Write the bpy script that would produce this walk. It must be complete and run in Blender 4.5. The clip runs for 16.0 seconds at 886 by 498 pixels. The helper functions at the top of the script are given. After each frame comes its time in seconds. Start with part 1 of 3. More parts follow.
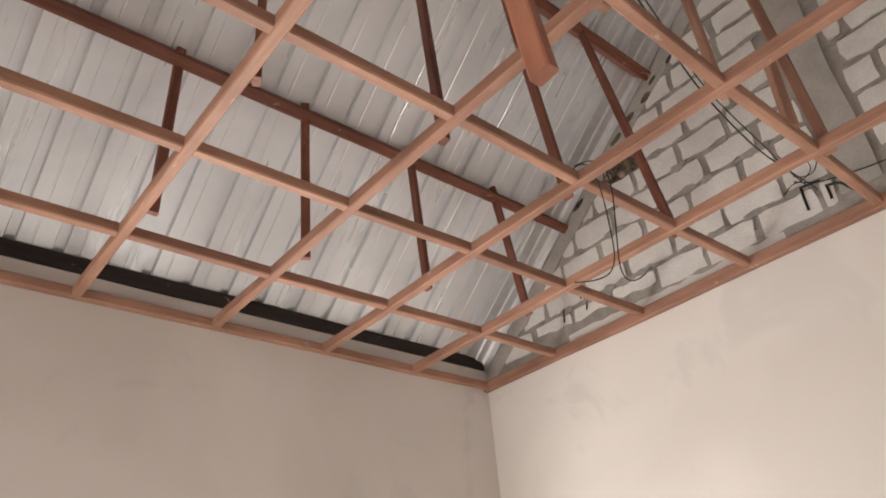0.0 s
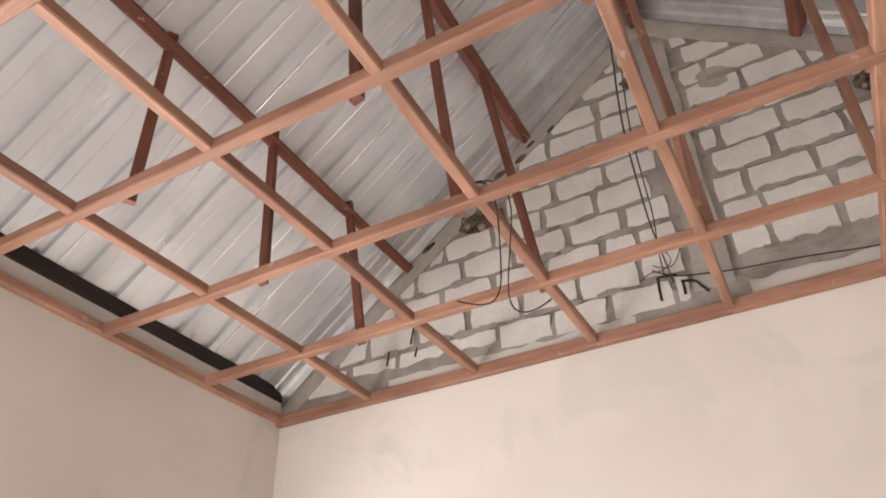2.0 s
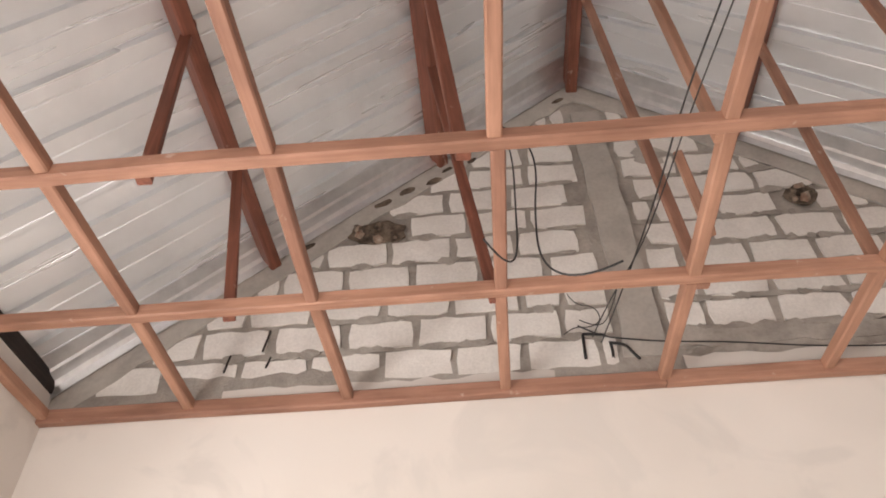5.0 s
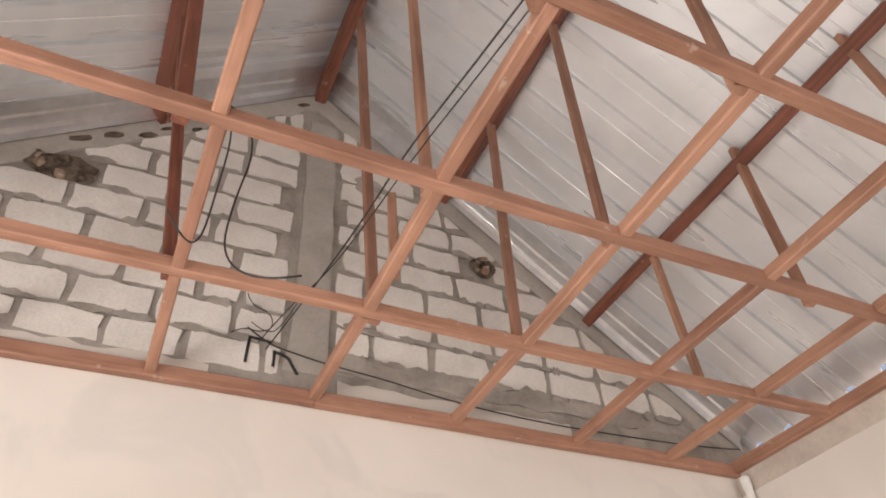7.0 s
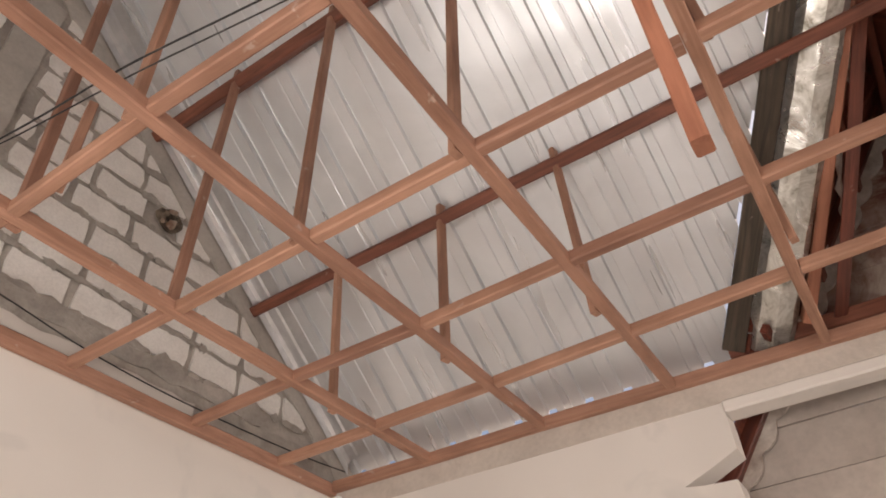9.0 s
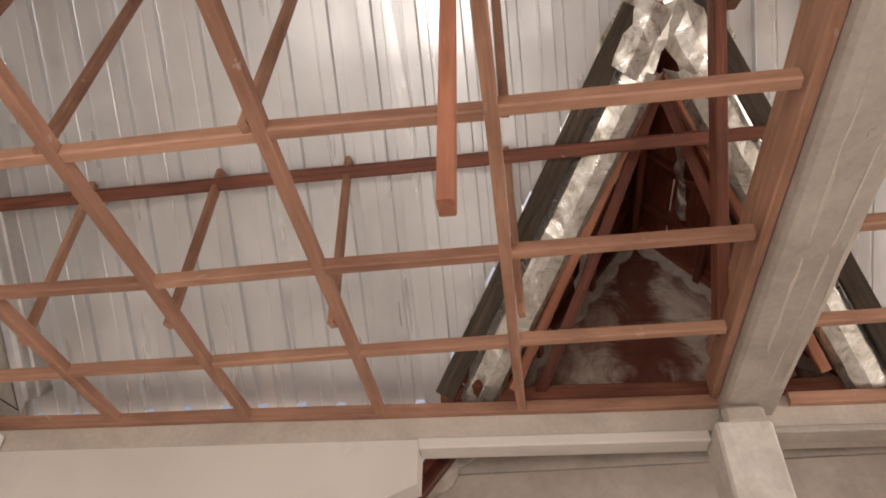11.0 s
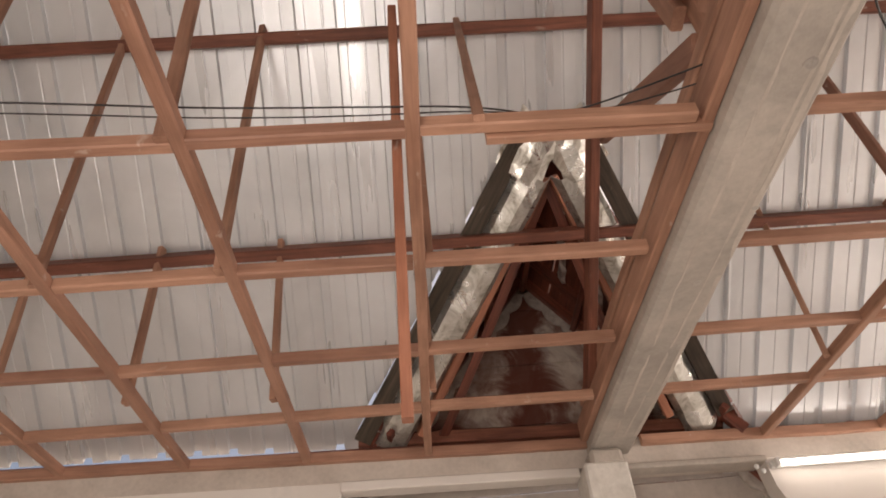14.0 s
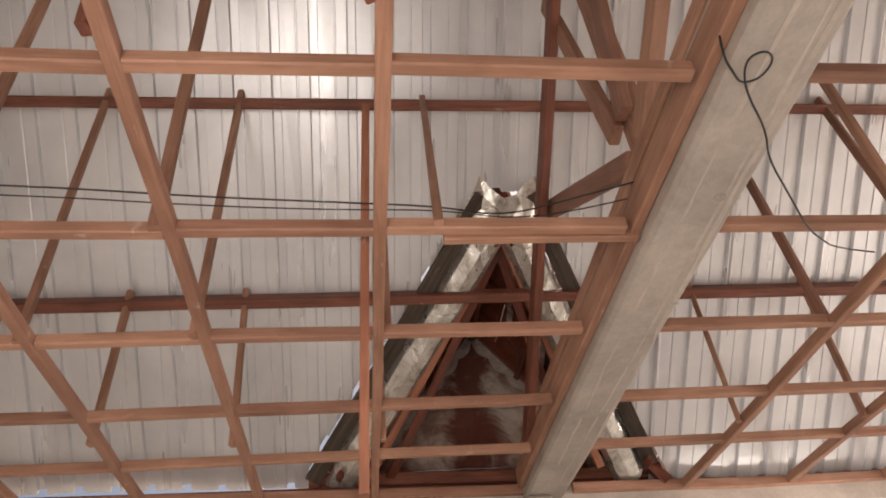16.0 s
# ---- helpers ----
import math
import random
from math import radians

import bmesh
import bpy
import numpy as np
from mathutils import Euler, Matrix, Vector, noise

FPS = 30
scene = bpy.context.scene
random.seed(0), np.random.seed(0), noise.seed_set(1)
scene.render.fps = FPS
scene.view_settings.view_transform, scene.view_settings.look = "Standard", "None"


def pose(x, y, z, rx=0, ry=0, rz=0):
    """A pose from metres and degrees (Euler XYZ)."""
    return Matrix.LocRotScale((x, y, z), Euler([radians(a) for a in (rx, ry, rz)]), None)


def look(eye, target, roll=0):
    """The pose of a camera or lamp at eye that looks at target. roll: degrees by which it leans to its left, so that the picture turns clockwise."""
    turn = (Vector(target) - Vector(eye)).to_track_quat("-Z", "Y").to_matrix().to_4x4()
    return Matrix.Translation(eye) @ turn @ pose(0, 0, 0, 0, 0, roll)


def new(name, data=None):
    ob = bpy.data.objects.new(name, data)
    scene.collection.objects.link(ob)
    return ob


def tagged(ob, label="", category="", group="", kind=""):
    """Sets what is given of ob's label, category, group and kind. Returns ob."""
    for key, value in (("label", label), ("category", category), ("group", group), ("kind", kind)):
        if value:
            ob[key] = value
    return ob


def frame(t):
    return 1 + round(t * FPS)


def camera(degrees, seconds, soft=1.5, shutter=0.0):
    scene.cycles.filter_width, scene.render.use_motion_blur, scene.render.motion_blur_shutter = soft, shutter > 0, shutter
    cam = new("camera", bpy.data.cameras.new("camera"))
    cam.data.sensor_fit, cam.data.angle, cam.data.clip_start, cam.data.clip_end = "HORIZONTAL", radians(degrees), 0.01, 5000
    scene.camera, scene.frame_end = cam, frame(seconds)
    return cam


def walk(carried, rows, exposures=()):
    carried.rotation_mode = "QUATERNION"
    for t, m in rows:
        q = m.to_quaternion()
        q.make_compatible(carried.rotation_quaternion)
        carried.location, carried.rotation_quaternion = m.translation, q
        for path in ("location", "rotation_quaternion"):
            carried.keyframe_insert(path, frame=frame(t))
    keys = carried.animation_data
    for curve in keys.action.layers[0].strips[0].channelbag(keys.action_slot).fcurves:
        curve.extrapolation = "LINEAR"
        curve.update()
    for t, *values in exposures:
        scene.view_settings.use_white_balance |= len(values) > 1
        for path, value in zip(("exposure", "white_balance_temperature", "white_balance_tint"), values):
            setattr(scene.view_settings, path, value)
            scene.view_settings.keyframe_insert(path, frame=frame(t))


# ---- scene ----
cam = camera(63.9, 16.0, soft=1.8)
PATH = [
    (0, (3.023, -3.017, 1.365), (1.754, -1.863, 2.393), -5.3),
    (0.5, (2.821, -3.055, 1.378), (1.767, -1.741, 2.456), -8.7),
    (1, (2.687, -3.049, 1.379), (1.749, -1.667, 2.479), -5.8),
    (1.5, (2.594, -2.959, 1.372), (1.802, -1.541, 2.54), -3.9),
    (2, (2.533, -2.871, 1.378), (1.78, -1.426, 2.537), -1.7),
    (2.5, (2.437, -2.813, 1.353), (1.664, -1.355, 2.482), -1.1),
    (3, (2.207, -2.754, 1.365), (1.589, -1.317, 2.612), -4.4),
    (3.2, (2.135, -2.715, 1.382), (1.588, -1.239, 2.616), -5.5),
    (5.3, (1.688, -2.319, 1.421), (1.728, -0.878, 2.807), -2.5),
    (5.5, (1.683, -2.314, 1.423), (1.817, -0.872, 2.803), -3.2),
    (6, (1.703, -2.31, 1.42), (2.049, -0.904, 2.799), -3.9),
    (6.5, (1.732, -2.329, 1.418), (2.274, -0.983, 2.794), -5.3),
    (7, (1.757, -2.346, 1.42), (2.46, -1.057, 2.778), -5.5),
    (7.5, (1.778, -2.357, 1.419), (2.626, -1.137, 2.758), -5.7),
    (8, (1.786, -2.37, 1.417), (2.787, -1.259, 2.745), -5.3),
    (8.5, (1.8, -2.374, 1.408), (2.982, -1.443, 2.726), -4.7),
    (9, (1.81, -2.382, 1.404), (3.114, -1.611, 2.71), -4.2),
    (9.5, (1.828, -2.392, 1.397), (3.243, -1.804, 2.683), -3.4),
    (10, (1.84, -2.405, 1.393), (3.33, -1.991, 2.661), -2.6),
    (10.2, (1.839, -2.414, 1.39), (3.351, -2.076, 2.656), -2.5),
    (12.3, (1.535, -2.502, 1.409), (3.032, -2.356, 2.728), 0.6),
    (12.5, (1.464, -2.496, 1.39), (2.937, -2.335, 2.734), 0.4),
    (13, (1.376, -2.494, 1.45), (2.878, -2.38, 2.765), -2.2),
    (13.5, (1.238, -2.428, 1.448), (2.809, -2.5, 2.684), -6.6),
    (14, (1.084, -2.386, 1.45), (2.664, -2.484, 2.673), -6.0),
    (14.5, (0.973, -2.396, 1.457), (2.579, -2.522, 2.642), -4.7),
    (15, (0.861, -2.401, 1.444), (2.474, -2.507, 2.622), -4.8),
    (15.5, (0.782, -2.386, 1.448), (2.394, -2.491, 2.627), -5.2),
    (16, (0.738, -2.359, 1.459), (2.284, -2.59, 2.706), -6.1),
]
walk(cam, [(t, look(eye, target, roll)) for t, eye, target, roll in PATH],
     exposures=[(0.0, 0.12, 6800, 11), (1.0, 0.28, 6700, 12), (2.5, 0.42, 6800, 13), (5.5, 0.5, 6900, 14), (7.0, 0.48, 6950, 14), (8.5, 0.28, 7050, 15), (10.0, 0.1, 7200, 15), (12.5, 0.0, 7400, 16), (16.0, -0.14, 7400, 17)])

# ---- world and lights ----
world = bpy.data.worlds.new("sky")
scene.world = world
world.use_nodes = True
wn = world.node_tree.nodes
sky = wn.new("ShaderNodeTexSky")
sky.sky_type = "NISHITA"
sky.sun_disc = False
sky.sun_elevation = radians(48)
sky.sun_rotation = radians(150)
sky.dust_density, sky.ozone_density = 6.0, 0.4
wn["Background"].inputs["Strength"].default_value = 0.15
world.node_tree.links.new(sky.outputs[0], wn["Background"].inputs["Color"])

sun = new("sun", bpy.data.lights.new("sun", "SUN"))
sun.data.energy, sun.data.angle, sun.data.color = 2.5, radians(15), (1.0, 0.95, 0.88)
sun.matrix_world = look((0, 0, 9), (-1.2, 2.0, 6.4))


def fill_light(eye, target, sx, sy, watts, color):
    lamp = new("fill_lamp", bpy.data.lights.new("fill_lamp", "AREA"))
    lamp.data.shape, lamp.data.size, lamp.data.size_y = "RECTANGLE", sx, sy
    lamp.data.energy, lamp.data.color = watts, color
    lamp.matrix_world = look(eye, target)
    return lamp


# unseen fill lamps standing for daylight, in assumed openings of the south and west walls
fill_light((2.3, -9.45, 1.65), (2.3, 0, 1.9), 2.2, 1.4, 160, (1.0, 0.97, 0.95))
fill_light((0.01, -1.7, 1.25), (4, -1.7, 1.7), 1.4, 1.2, 54, (1.0, 0.98, 0.96))

# ---- materials ----


def nodes_of(name):
    m = bpy.data.materials.new(name)
    m.use_nodes = True
    return m, m.node_tree.nodes, m.node_tree.links, m.node_tree.nodes["Principled BSDF"]


def coords(n, l, scale=(1, 1, 1), kind="Object", shift=True):
    tc = n.new("ShaderNodeTexCoord")
    mp = n.new("ShaderNodeMapping")
    mp.inputs["Scale"].default_value = scale
    l.new(tc.outputs[kind], mp.inputs["Vector"])
    if shift:
        oi = n.new("ShaderNodeObjectInfo")
        mul = n.new("ShaderNodeMath")
        mul.operation = "MULTIPLY"
        mul.inputs[1].default_value = 37.0
        l.new(oi.outputs["Random"], mul.inputs[0])
        l.new(mul.outputs[0], mp.inputs["Location"])
    return mp.outputs[0]


def noise_tex(n, l, vec, scale, detail=5.0, rough=0.6, dist=0.0):
    t = n.new("ShaderNodeTexNoise")
    t.inputs["Scale"].default_value, t.inputs["Detail"].default_value = scale, detail
    t.inputs["Roughness"].default_value, t.inputs["Distortion"].default_value = rough, dist
    l.new(vec, t.inputs["Vector"])
    return t.outputs["Fac"]


def ramp(n, l, fac, stops):
    r = n.new("ShaderNodeValToRGB")
    while len(r.color_ramp.elements) < len(stops):
        r.color_ramp.elements.new(0.5)
    for e, (p, c) in zip(r.color_ramp.elements, stops):
        e.position, e.color = p, (*c, 1)
    l.new(fac, r.inputs["Fac"])
    return r.outputs["Color"]


def mixed(n, l, fac, a, b, mode="MIX"):
    m = n.new("ShaderNodeMix")
    m.data_type, m.blend_type = "RGBA", mode
    for sock, v in ((m.inputs["Factor"], fac), (m.inputs["A"], a), (m.inputs["B"], b)):
        if isinstance(v, bpy.types.NodeSocket):
            l.new(v, sock)
        elif isinstance(v, (int, float)):
            sock.default_value = v
        else:
            sock.default_value = (*v, 1)
    return m.outputs["Result"]


def bump(n, l, p, height, strength, dist=0.01):
    b = n.new("ShaderNodeBump")
    b.inputs["Strength"].default_value, b.inputs["Distance"].default_value = strength, dist
    l.new(height, b.inputs["Height"])
    l.new(b.outputs[0], p.inputs["Normal"])


def wood(name, dark, light, rough=0.6):
    """Sawn timber, grain along the local x axis."""
    m, n, l, p = nodes_of(name)
    v = coords(n, l, (1.2, 22, 22))
    grain = noise_tex(n, l, v, 2.2, 7, 0.65, 0.7)
    col = ramp(n, l, grain, [(0.3, dark), (0.68, light)])
    v2 = coords(n, l, (1.0, 2.5, 2.5))
    blotch = noise_tex(n, l, v2, 2.6, 4, 0.6)
    soil = ramp(n, l, blotch, [(0.33, (0.55, 0.5, 0.47)), (0.6, (1, 1, 1))])
    col = mixed(n, l, 0.75, col, soil, "MULTIPLY")
    oi = n.new("ShaderNodeObjectInfo")
    tone = ramp(n, l, oi.outputs["Random"], [(0, (0.78, 0.72, 0.7)), (0.5, (1, 0.97, 0.93)), (1, (1.15, 1.16, 1.12))])
    col = mixed(n, l, 1.0, col, tone, "MULTIPLY")
    dabs = noise_tex(n, l, coords(n, l, (1, 1.4, 1.4)), 13, 3, 0.6, 0.5)
    col = mixed(n, l, ramp(n, l, dabs, [(0.68, (0, 0, 0)), (0.74, (0.45, 0.45, 0.45))]), col, (0.58, 0.47, 0.4))
    l.new(col, p.inputs["Base Color"])
    p.inputs["Roughness"].default_value = rough
    bump(n, l, p, grain, 0.2, 0.003)
    return m


def plain(name, a, b, scale=3.0, rough=0.8, fine=60.0, strength=0.25, metal=0.0, dist=0.004):
    """Two tones in broad patches over a fine grain."""
    m, n, l, p = nodes_of(name)
    v = coords(n, l)
    big = noise_tex(n, l, v, scale, 6, 0.62, 0.4)
    col = ramp(n, l, big, [(0.35, a), (0.65, b)])
    small = noise_tex(n, l, v, fine, 4, 0.6)
    col = mixed(n, l, 0.35, col, ramp(n, l, small, [(0.3, (0.7, 0.7, 0.7)), (0.6, (1, 1, 1))]), "MULTIPLY")
    l.new(col, p.inputs["Base Color"])
    p.inputs["Roughness"].default_value, p.inputs["Metallic"].default_value = rough, metal
    bump(n, l, p, small, strength, dist)
    return m


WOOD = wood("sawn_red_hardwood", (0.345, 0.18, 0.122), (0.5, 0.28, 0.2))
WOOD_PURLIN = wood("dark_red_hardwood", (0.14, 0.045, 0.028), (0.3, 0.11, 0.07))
WOOD_RED = wood("fresh_red_hardwood", (0.3, 0.115, 0.07), (0.45, 0.19, 0.12))
BLACK_WOOD = wood("tarred_timber", (0.016, 0.012, 0.011), (0.055, 0.04, 0.034), 0.7)
WOOD_GREY = wood("weathered_dark_timber", (0.035, 0.028, 0.022), (0.13, 0.1, 0.075), 0.75)
WOOD_OLD = wood("old_dark_timber", (0.085, 0.022, 0.014), (0.28, 0.082, 0.05), 0.4)
CONCRETE = plain("grey_concrete", (0.38, 0.34, 0.3), (0.52, 0.465, 0.41), 3.5, 0.85, 45, 0.5)
CEMENT = plain("pale_cement_render", (0.46, 0.405, 0.355), (0.6, 0.535, 0.475), 3, 0.85, 45, 0.4)
MORTAR = plain("grey_mortar", (0.33, 0.3, 0.27), (0.5, 0.46, 0.415), 6, 0.92, 70, 0.8, dist=0.006)
RENDER_GREY = plain("smooth_cement_render", (0.43, 0.4, 0.365), (0.56, 0.525, 0.48), 4, 0.88, 50, 0.35)
BRICK = plain("white_sand_lime_brick", (0.8, 0.765, 0.725), (0.9, 0.87, 0.83), 5, 0.85, 90, 0.45)
RUBBLE = plain("brown_rubble", (0.04, 0.028, 0.02), (0.26, 0.2, 0.15), 14, 0.95, 60, 0.9, dist=0.01)
BRICK_RED = plain("broken_brick_core", (0.22, 0.12, 0.08), (0.5, 0.42, 0.34), 12, 0.95, 60, 0.8, dist=0.008)
BLACK = plain("black_cable_sheath", (0.012, 0.012, 0.013), (0.03, 0.03, 0.03), 9, 0.5)
PALE_FLOOR = plain("pale_bounce_floor", (0.74, 0.72, 0.69), (0.82, 0.8, 0.775), 2, 0.35, 30, 0.05)
WHITE = plain("weathered_white_paint", (0.58, 0.55, 0.5), (0.78, 0.75, 0.7), 6, 0.7, 40, 0.35)


def plaster_material(name, a, b, patch):
    """Skim-coated wall with broad trowel patches and faint paler touched-up areas."""
    m, n, l, p = nodes_of(name)
    v = coords(n, l, (1, 1, 1), "Object", False)
    big = noise_tex(n, l, v, 0.8, 3, 0.5, 0.3)
    col = ramp(n, l, big, [(0.38, a), (0.62, b)])
    spots = noise_tex(n, l, v, 2.1, 4, 0.55, 1.2)
    col = mixed(n, l, ramp(n, l, spots, [(0.56, (0, 0, 0)), (0.64, (0.5, 0.5, 0.5))]), col, patch)
    l.new(col, p.inputs["Base Color"])
    fine = noise_tex(n, l, v, 35, 5, 0.65)
    p.inputs["Roughness"].default_value = 0.75
    bump(n, l, p, fine, 0.12, 0.003)
    return m


PLASTER = plaster_material("cream_skim_plaster", (0.64, 0.595, 0.55), (0.745, 0.7, 0.655), (0.6, 0.57, 0.535))


def sheet_material():
    m, n, l, p = nodes_of("zinc_coated_steel")
    v = coords(n, l, (1, 1, 1), "Object", False)
    big = noise_tex(n, l, v, 1.6, 4, 0.6, 0.6)
    l.new(ramp(n, l, big, [(0.35, (0.72, 0.74, 0.76)), (0.65, (0.84, 0.86, 0.88))]), p.inputs["Base Color"])
    streak = noise_tex(n, l, coords(n, l, (0.5, 6, 0.5), "Object", False), 2.0, 3, 0.5)
    r = ramp(n, l, streak, [(0.3, (0.25, 0.25, 0.25)), (0.7, (0.4, 0.4, 0.4))])
    l.new(r, p.inputs["Roughness"])
    p.inputs["Metallic"].default_value = 0.45
    fine = noise_tex(n, l, v, 5, 3, 0.5)
    bump(n, l, p, fine, 0.12, 0.015)
    return m


STEEL = sheet_material()
BRIGHT = plain("bright_folded_steel", (0.7, 0.71, 0.73), (0.84, 0.85, 0.86), 4, 0.32, 20, 0.1, 0.8)


def gutter_material():
    m, n, l, p = nodes_of("stained_galvanised_steel")
    v = coords(n, l)
    big = noise_tex(n, l, v, 9, 7, 0.7, 0.8)
    l.new(ramp(n, l, big, [(0.32, (0.2, 0.175, 0.13)), (0.46, (0.55, 0.53, 0.48)), (0.62, (0.8, 0.79, 0.75))]), p.inputs["Base Color"])
    l.new(ramp(n, l, big, [(0.35, (0.5, 0.5, 0.5)), (0.65, (0.22, 0.22, 0.22))]), p.inputs["Roughness"])
    p.inputs["Metallic"].default_value = 0.85
    bump(n, l, p, noise_tex(n, l, v, 22, 4, 0.6), 0.3, 0.01)
    return m


GUTTER = gutter_material()
FOIL = plain("torn_pale_foil", (0.32, 0.2, 0.16), (0.75, 0.7, 0.66), 9, 0.3, 30, 0.4, 0.6)


def old_board_material():
    """Old white-painted boards with red-brown water stains."""
    m, n, l, p = nodes_of("stained_white_boards")
    v = coords(n, l, (1, 1, 1), "Object", False)
    big = noise_tex(n, l, v, 3.2, 7, 0.68, 1.0)
    col = ramp(n, l, big, [(0.34, (0.22, 0.1, 0.065)), (0.47, (0.45, 0.34, 0.28)), (0.64, (0.68, 0.6, 0.52))])
    stain = noise_tex(n, l, coords(n, l, (1, 1.3, 1.0), "Object", False), 1.25, 6, 0.6, 0.9)
    col = mixed(n, l, ramp(n, l, stain, [(0.46, (0, 0, 0)), (0.58, (0.9, 0.9, 0.9))]), col, (0.16, 0.042, 0.025))
    # rust-red run-off below the ridge of the old gable
    sep = n.new("ShaderNodeSeparateXYZ")
    l.new(v, sep.inputs[0])
    off = n.new("ShaderNodeMath")
    off.operation = "ADD"
    off.inputs[1].default_value = 3.08
    l.new(sep.outputs["Y"], off.inputs[0])
    dist = n.new("ShaderNodeMath")
    dist.operation = "ABSOLUTE"
    l.new(off.outputs[0], dist.inputs[0])
    edge_mix = n.new("ShaderNodeMath")
    edge_mix.operation = "MULTIPLY_ADD"
    edge_mix.inputs[1].default_value = 0.7
    l.new(big, edge_mix.inputs[0])
    l.new(dist.outputs[0], edge_mix.inputs[2])
    col = mixed(n, l, ramp(n, l, edge_mix.outputs[0], [(0.42, (0.92, 0.92, 0.92)), (0.58, (0, 0, 0))]), col, (0.15, 0.038, 0.022))
    l.new(col, p.inputs["Base Color"])
    p.inputs["Roughness"].default_value = 0.8
    bump(n, l, p, big, 0.4, 0.01)
    return m


OLD_WHITE = old_board_material()
OLD_TRIM = plain("peeling_white_trim", (0.36, 0.29, 0.245), (0.66, 0.6, 0.54), 9, 0.8, 35, 0.5)
GREY_BOARD = plain("weathered_grey_boards", (0.45, 0.39, 0.35), (0.61, 0.54, 0.485), 2.5, 0.85, 30, 0.4)


def glow(name, color, strength):
    m, n, l, p = nodes_of(name)
    p.inputs["Base Color"].default_value = (0.9, 0.9, 0.9, 1)
    p.inputs["Emission Color"].default_value = (*color, 1)
    p.inputs["Emission Strength"].default_value = strength
    return m


TUBE = glow("lit_tube", (1.0, 0.97, 0.93), 5.0)
PLASTIC = plain("white_plastic", (0.75, 0.75, 0.73), (0.8, 0.8, 0.78), 3, 0.4, 30, 0.02)

# ---- helpers for parts ----


def thing(name, label, category, kind="", group="", at=(0, 0, 0)):
    ob = new(name)
    ob.location = at
    return tagged(ob, label, category, group, kind)


def link(name, me, material, parent=None, label="", m=None):
    if material and not me.materials:
        me.materials.append(material)
    ob = new(name, me)
    if m is not None:
        ob.matrix_basis = m
    if parent:
        ob.parent = parent
        ob.matrix_parent_inverse = Matrix.Translation(parent.location).inverted()
    return tagged(ob, label)


def mesh_of(name, bm):
    bmesh.ops.recalc_face_normals(bm, faces=bm.faces)
    me = bpy.data.meshes.new(name)
    bm.to_mesh(me)
    bm.free()
    return me


def part(name, bm, material, parent=None, label="", m=None):
    return link(name, mesh_of(name, bm), material, parent, label, m)


def block(x0, x1, y0, y1, z0, z1, bevel=0.0):
    bm = bmesh.new()
    bmesh.ops.create_cube(bm, size=1)
    for v in bm.verts:
        v.co = ((x0 + x1) / 2 + v.co.x * (x1 - x0), (y0 + y1) / 2 + v.co.y * (y1 - y0), (z0 + z1) / 2 + v.co.z * (z1 - z0))
    if bevel:
        bmesh.ops.bevel(bm, geom=bm.edges[:], offset=bevel, segments=1, affect="EDGES")
    return bm


def stick(name, a, b, w, h, material, parent=None, label="", up=(0, 0, 1), wobble=0.003):
    """A sawn timber from a to b: w wide, h deep along up, its edges eased, never quite straight. Grain runs along local x."""
    a, b = Vector(a), Vector(b)
    d = b - a
    x = d.normalized()
    y = Vector(up).cross(x).normalized()
    z = x.cross(y)
    rot = Matrix((x, y, z)).transposed().to_4x4()
    n = max(1, int(d.length / 0.5))
    bm = bmesh.new()
    rings = []
    e = 0.12 * min(w, h)
    prof = [(-w / 2 + e, -h / 2), (w / 2 - e, -h / 2), (w / 2, -h / 2 + e), (w / 2, h / 2 - e), (w / 2 - e, h / 2), (-w / 2 + e, h / 2), (-w / 2, h / 2 - e), (-w / 2, -h / 2 + e)]
    for i in range(n + 1):
        oy, oz = (random.uniform(-wobble, wobble) for _ in range(2)) if 0 < i < n else (0, 0)
        s = random.uniform(0.97, 1.03)
        rings.append([bm.verts.new((d.length * i / n, py * s + oy, pz * s + oz)) for py, pz in prof])
    for r, q in zip(rings, rings[1:]):
        for k in range(8):
            bm.faces.new((r[k], r[(k + 1) % 8], q[(k + 1) % 8], q[k]))
    bm.faces.new(rings[0])
    bm.faces.new(rings[-1])
    return part(name, bm, material, parent, label, Matrix.Translation(a) @ rot)


def slab(points, normal, depth):
    """A flat polygon given thickness along normal."""
    bm = bmesh.new()
    vs = [bm.verts.new(p) for p in points]
    f = bm.faces.new(vs)
    r = bmesh.ops.extrude_face_region(bm, geom=[f])
    for v in r["geom"]:
        if isinstance(v, bmesh.types.BMVert):
            v.co += Vector(normal) * depth
    return bm


def cable(name, points, radius, label, material=BLACK, parent=None):
    cu = bpy.data.curves.new(name, "CURVE")
    cu.dimensions, cu.bevel_depth, cu.bevel_resolution, cu.resolution_u = "3D", radius, 1, 6
    sp = cu.splines.new("NURBS")
    sp.points.add(len(points) - 1)
    for q, p in zip(sp.points, points):
        q.co = (*p, 1)
    sp.use_endpoint_u, sp.order_u = True, 3
    cu.materials.append(material)
    ob = new(name, cu)
    if parent:
        ob.parent = parent
        ob.matrix_parent_inverse = Matrix.Translation(parent.location).inverted()
    else:
        tagged(ob, label, "cable", "loose cables")
    return ob


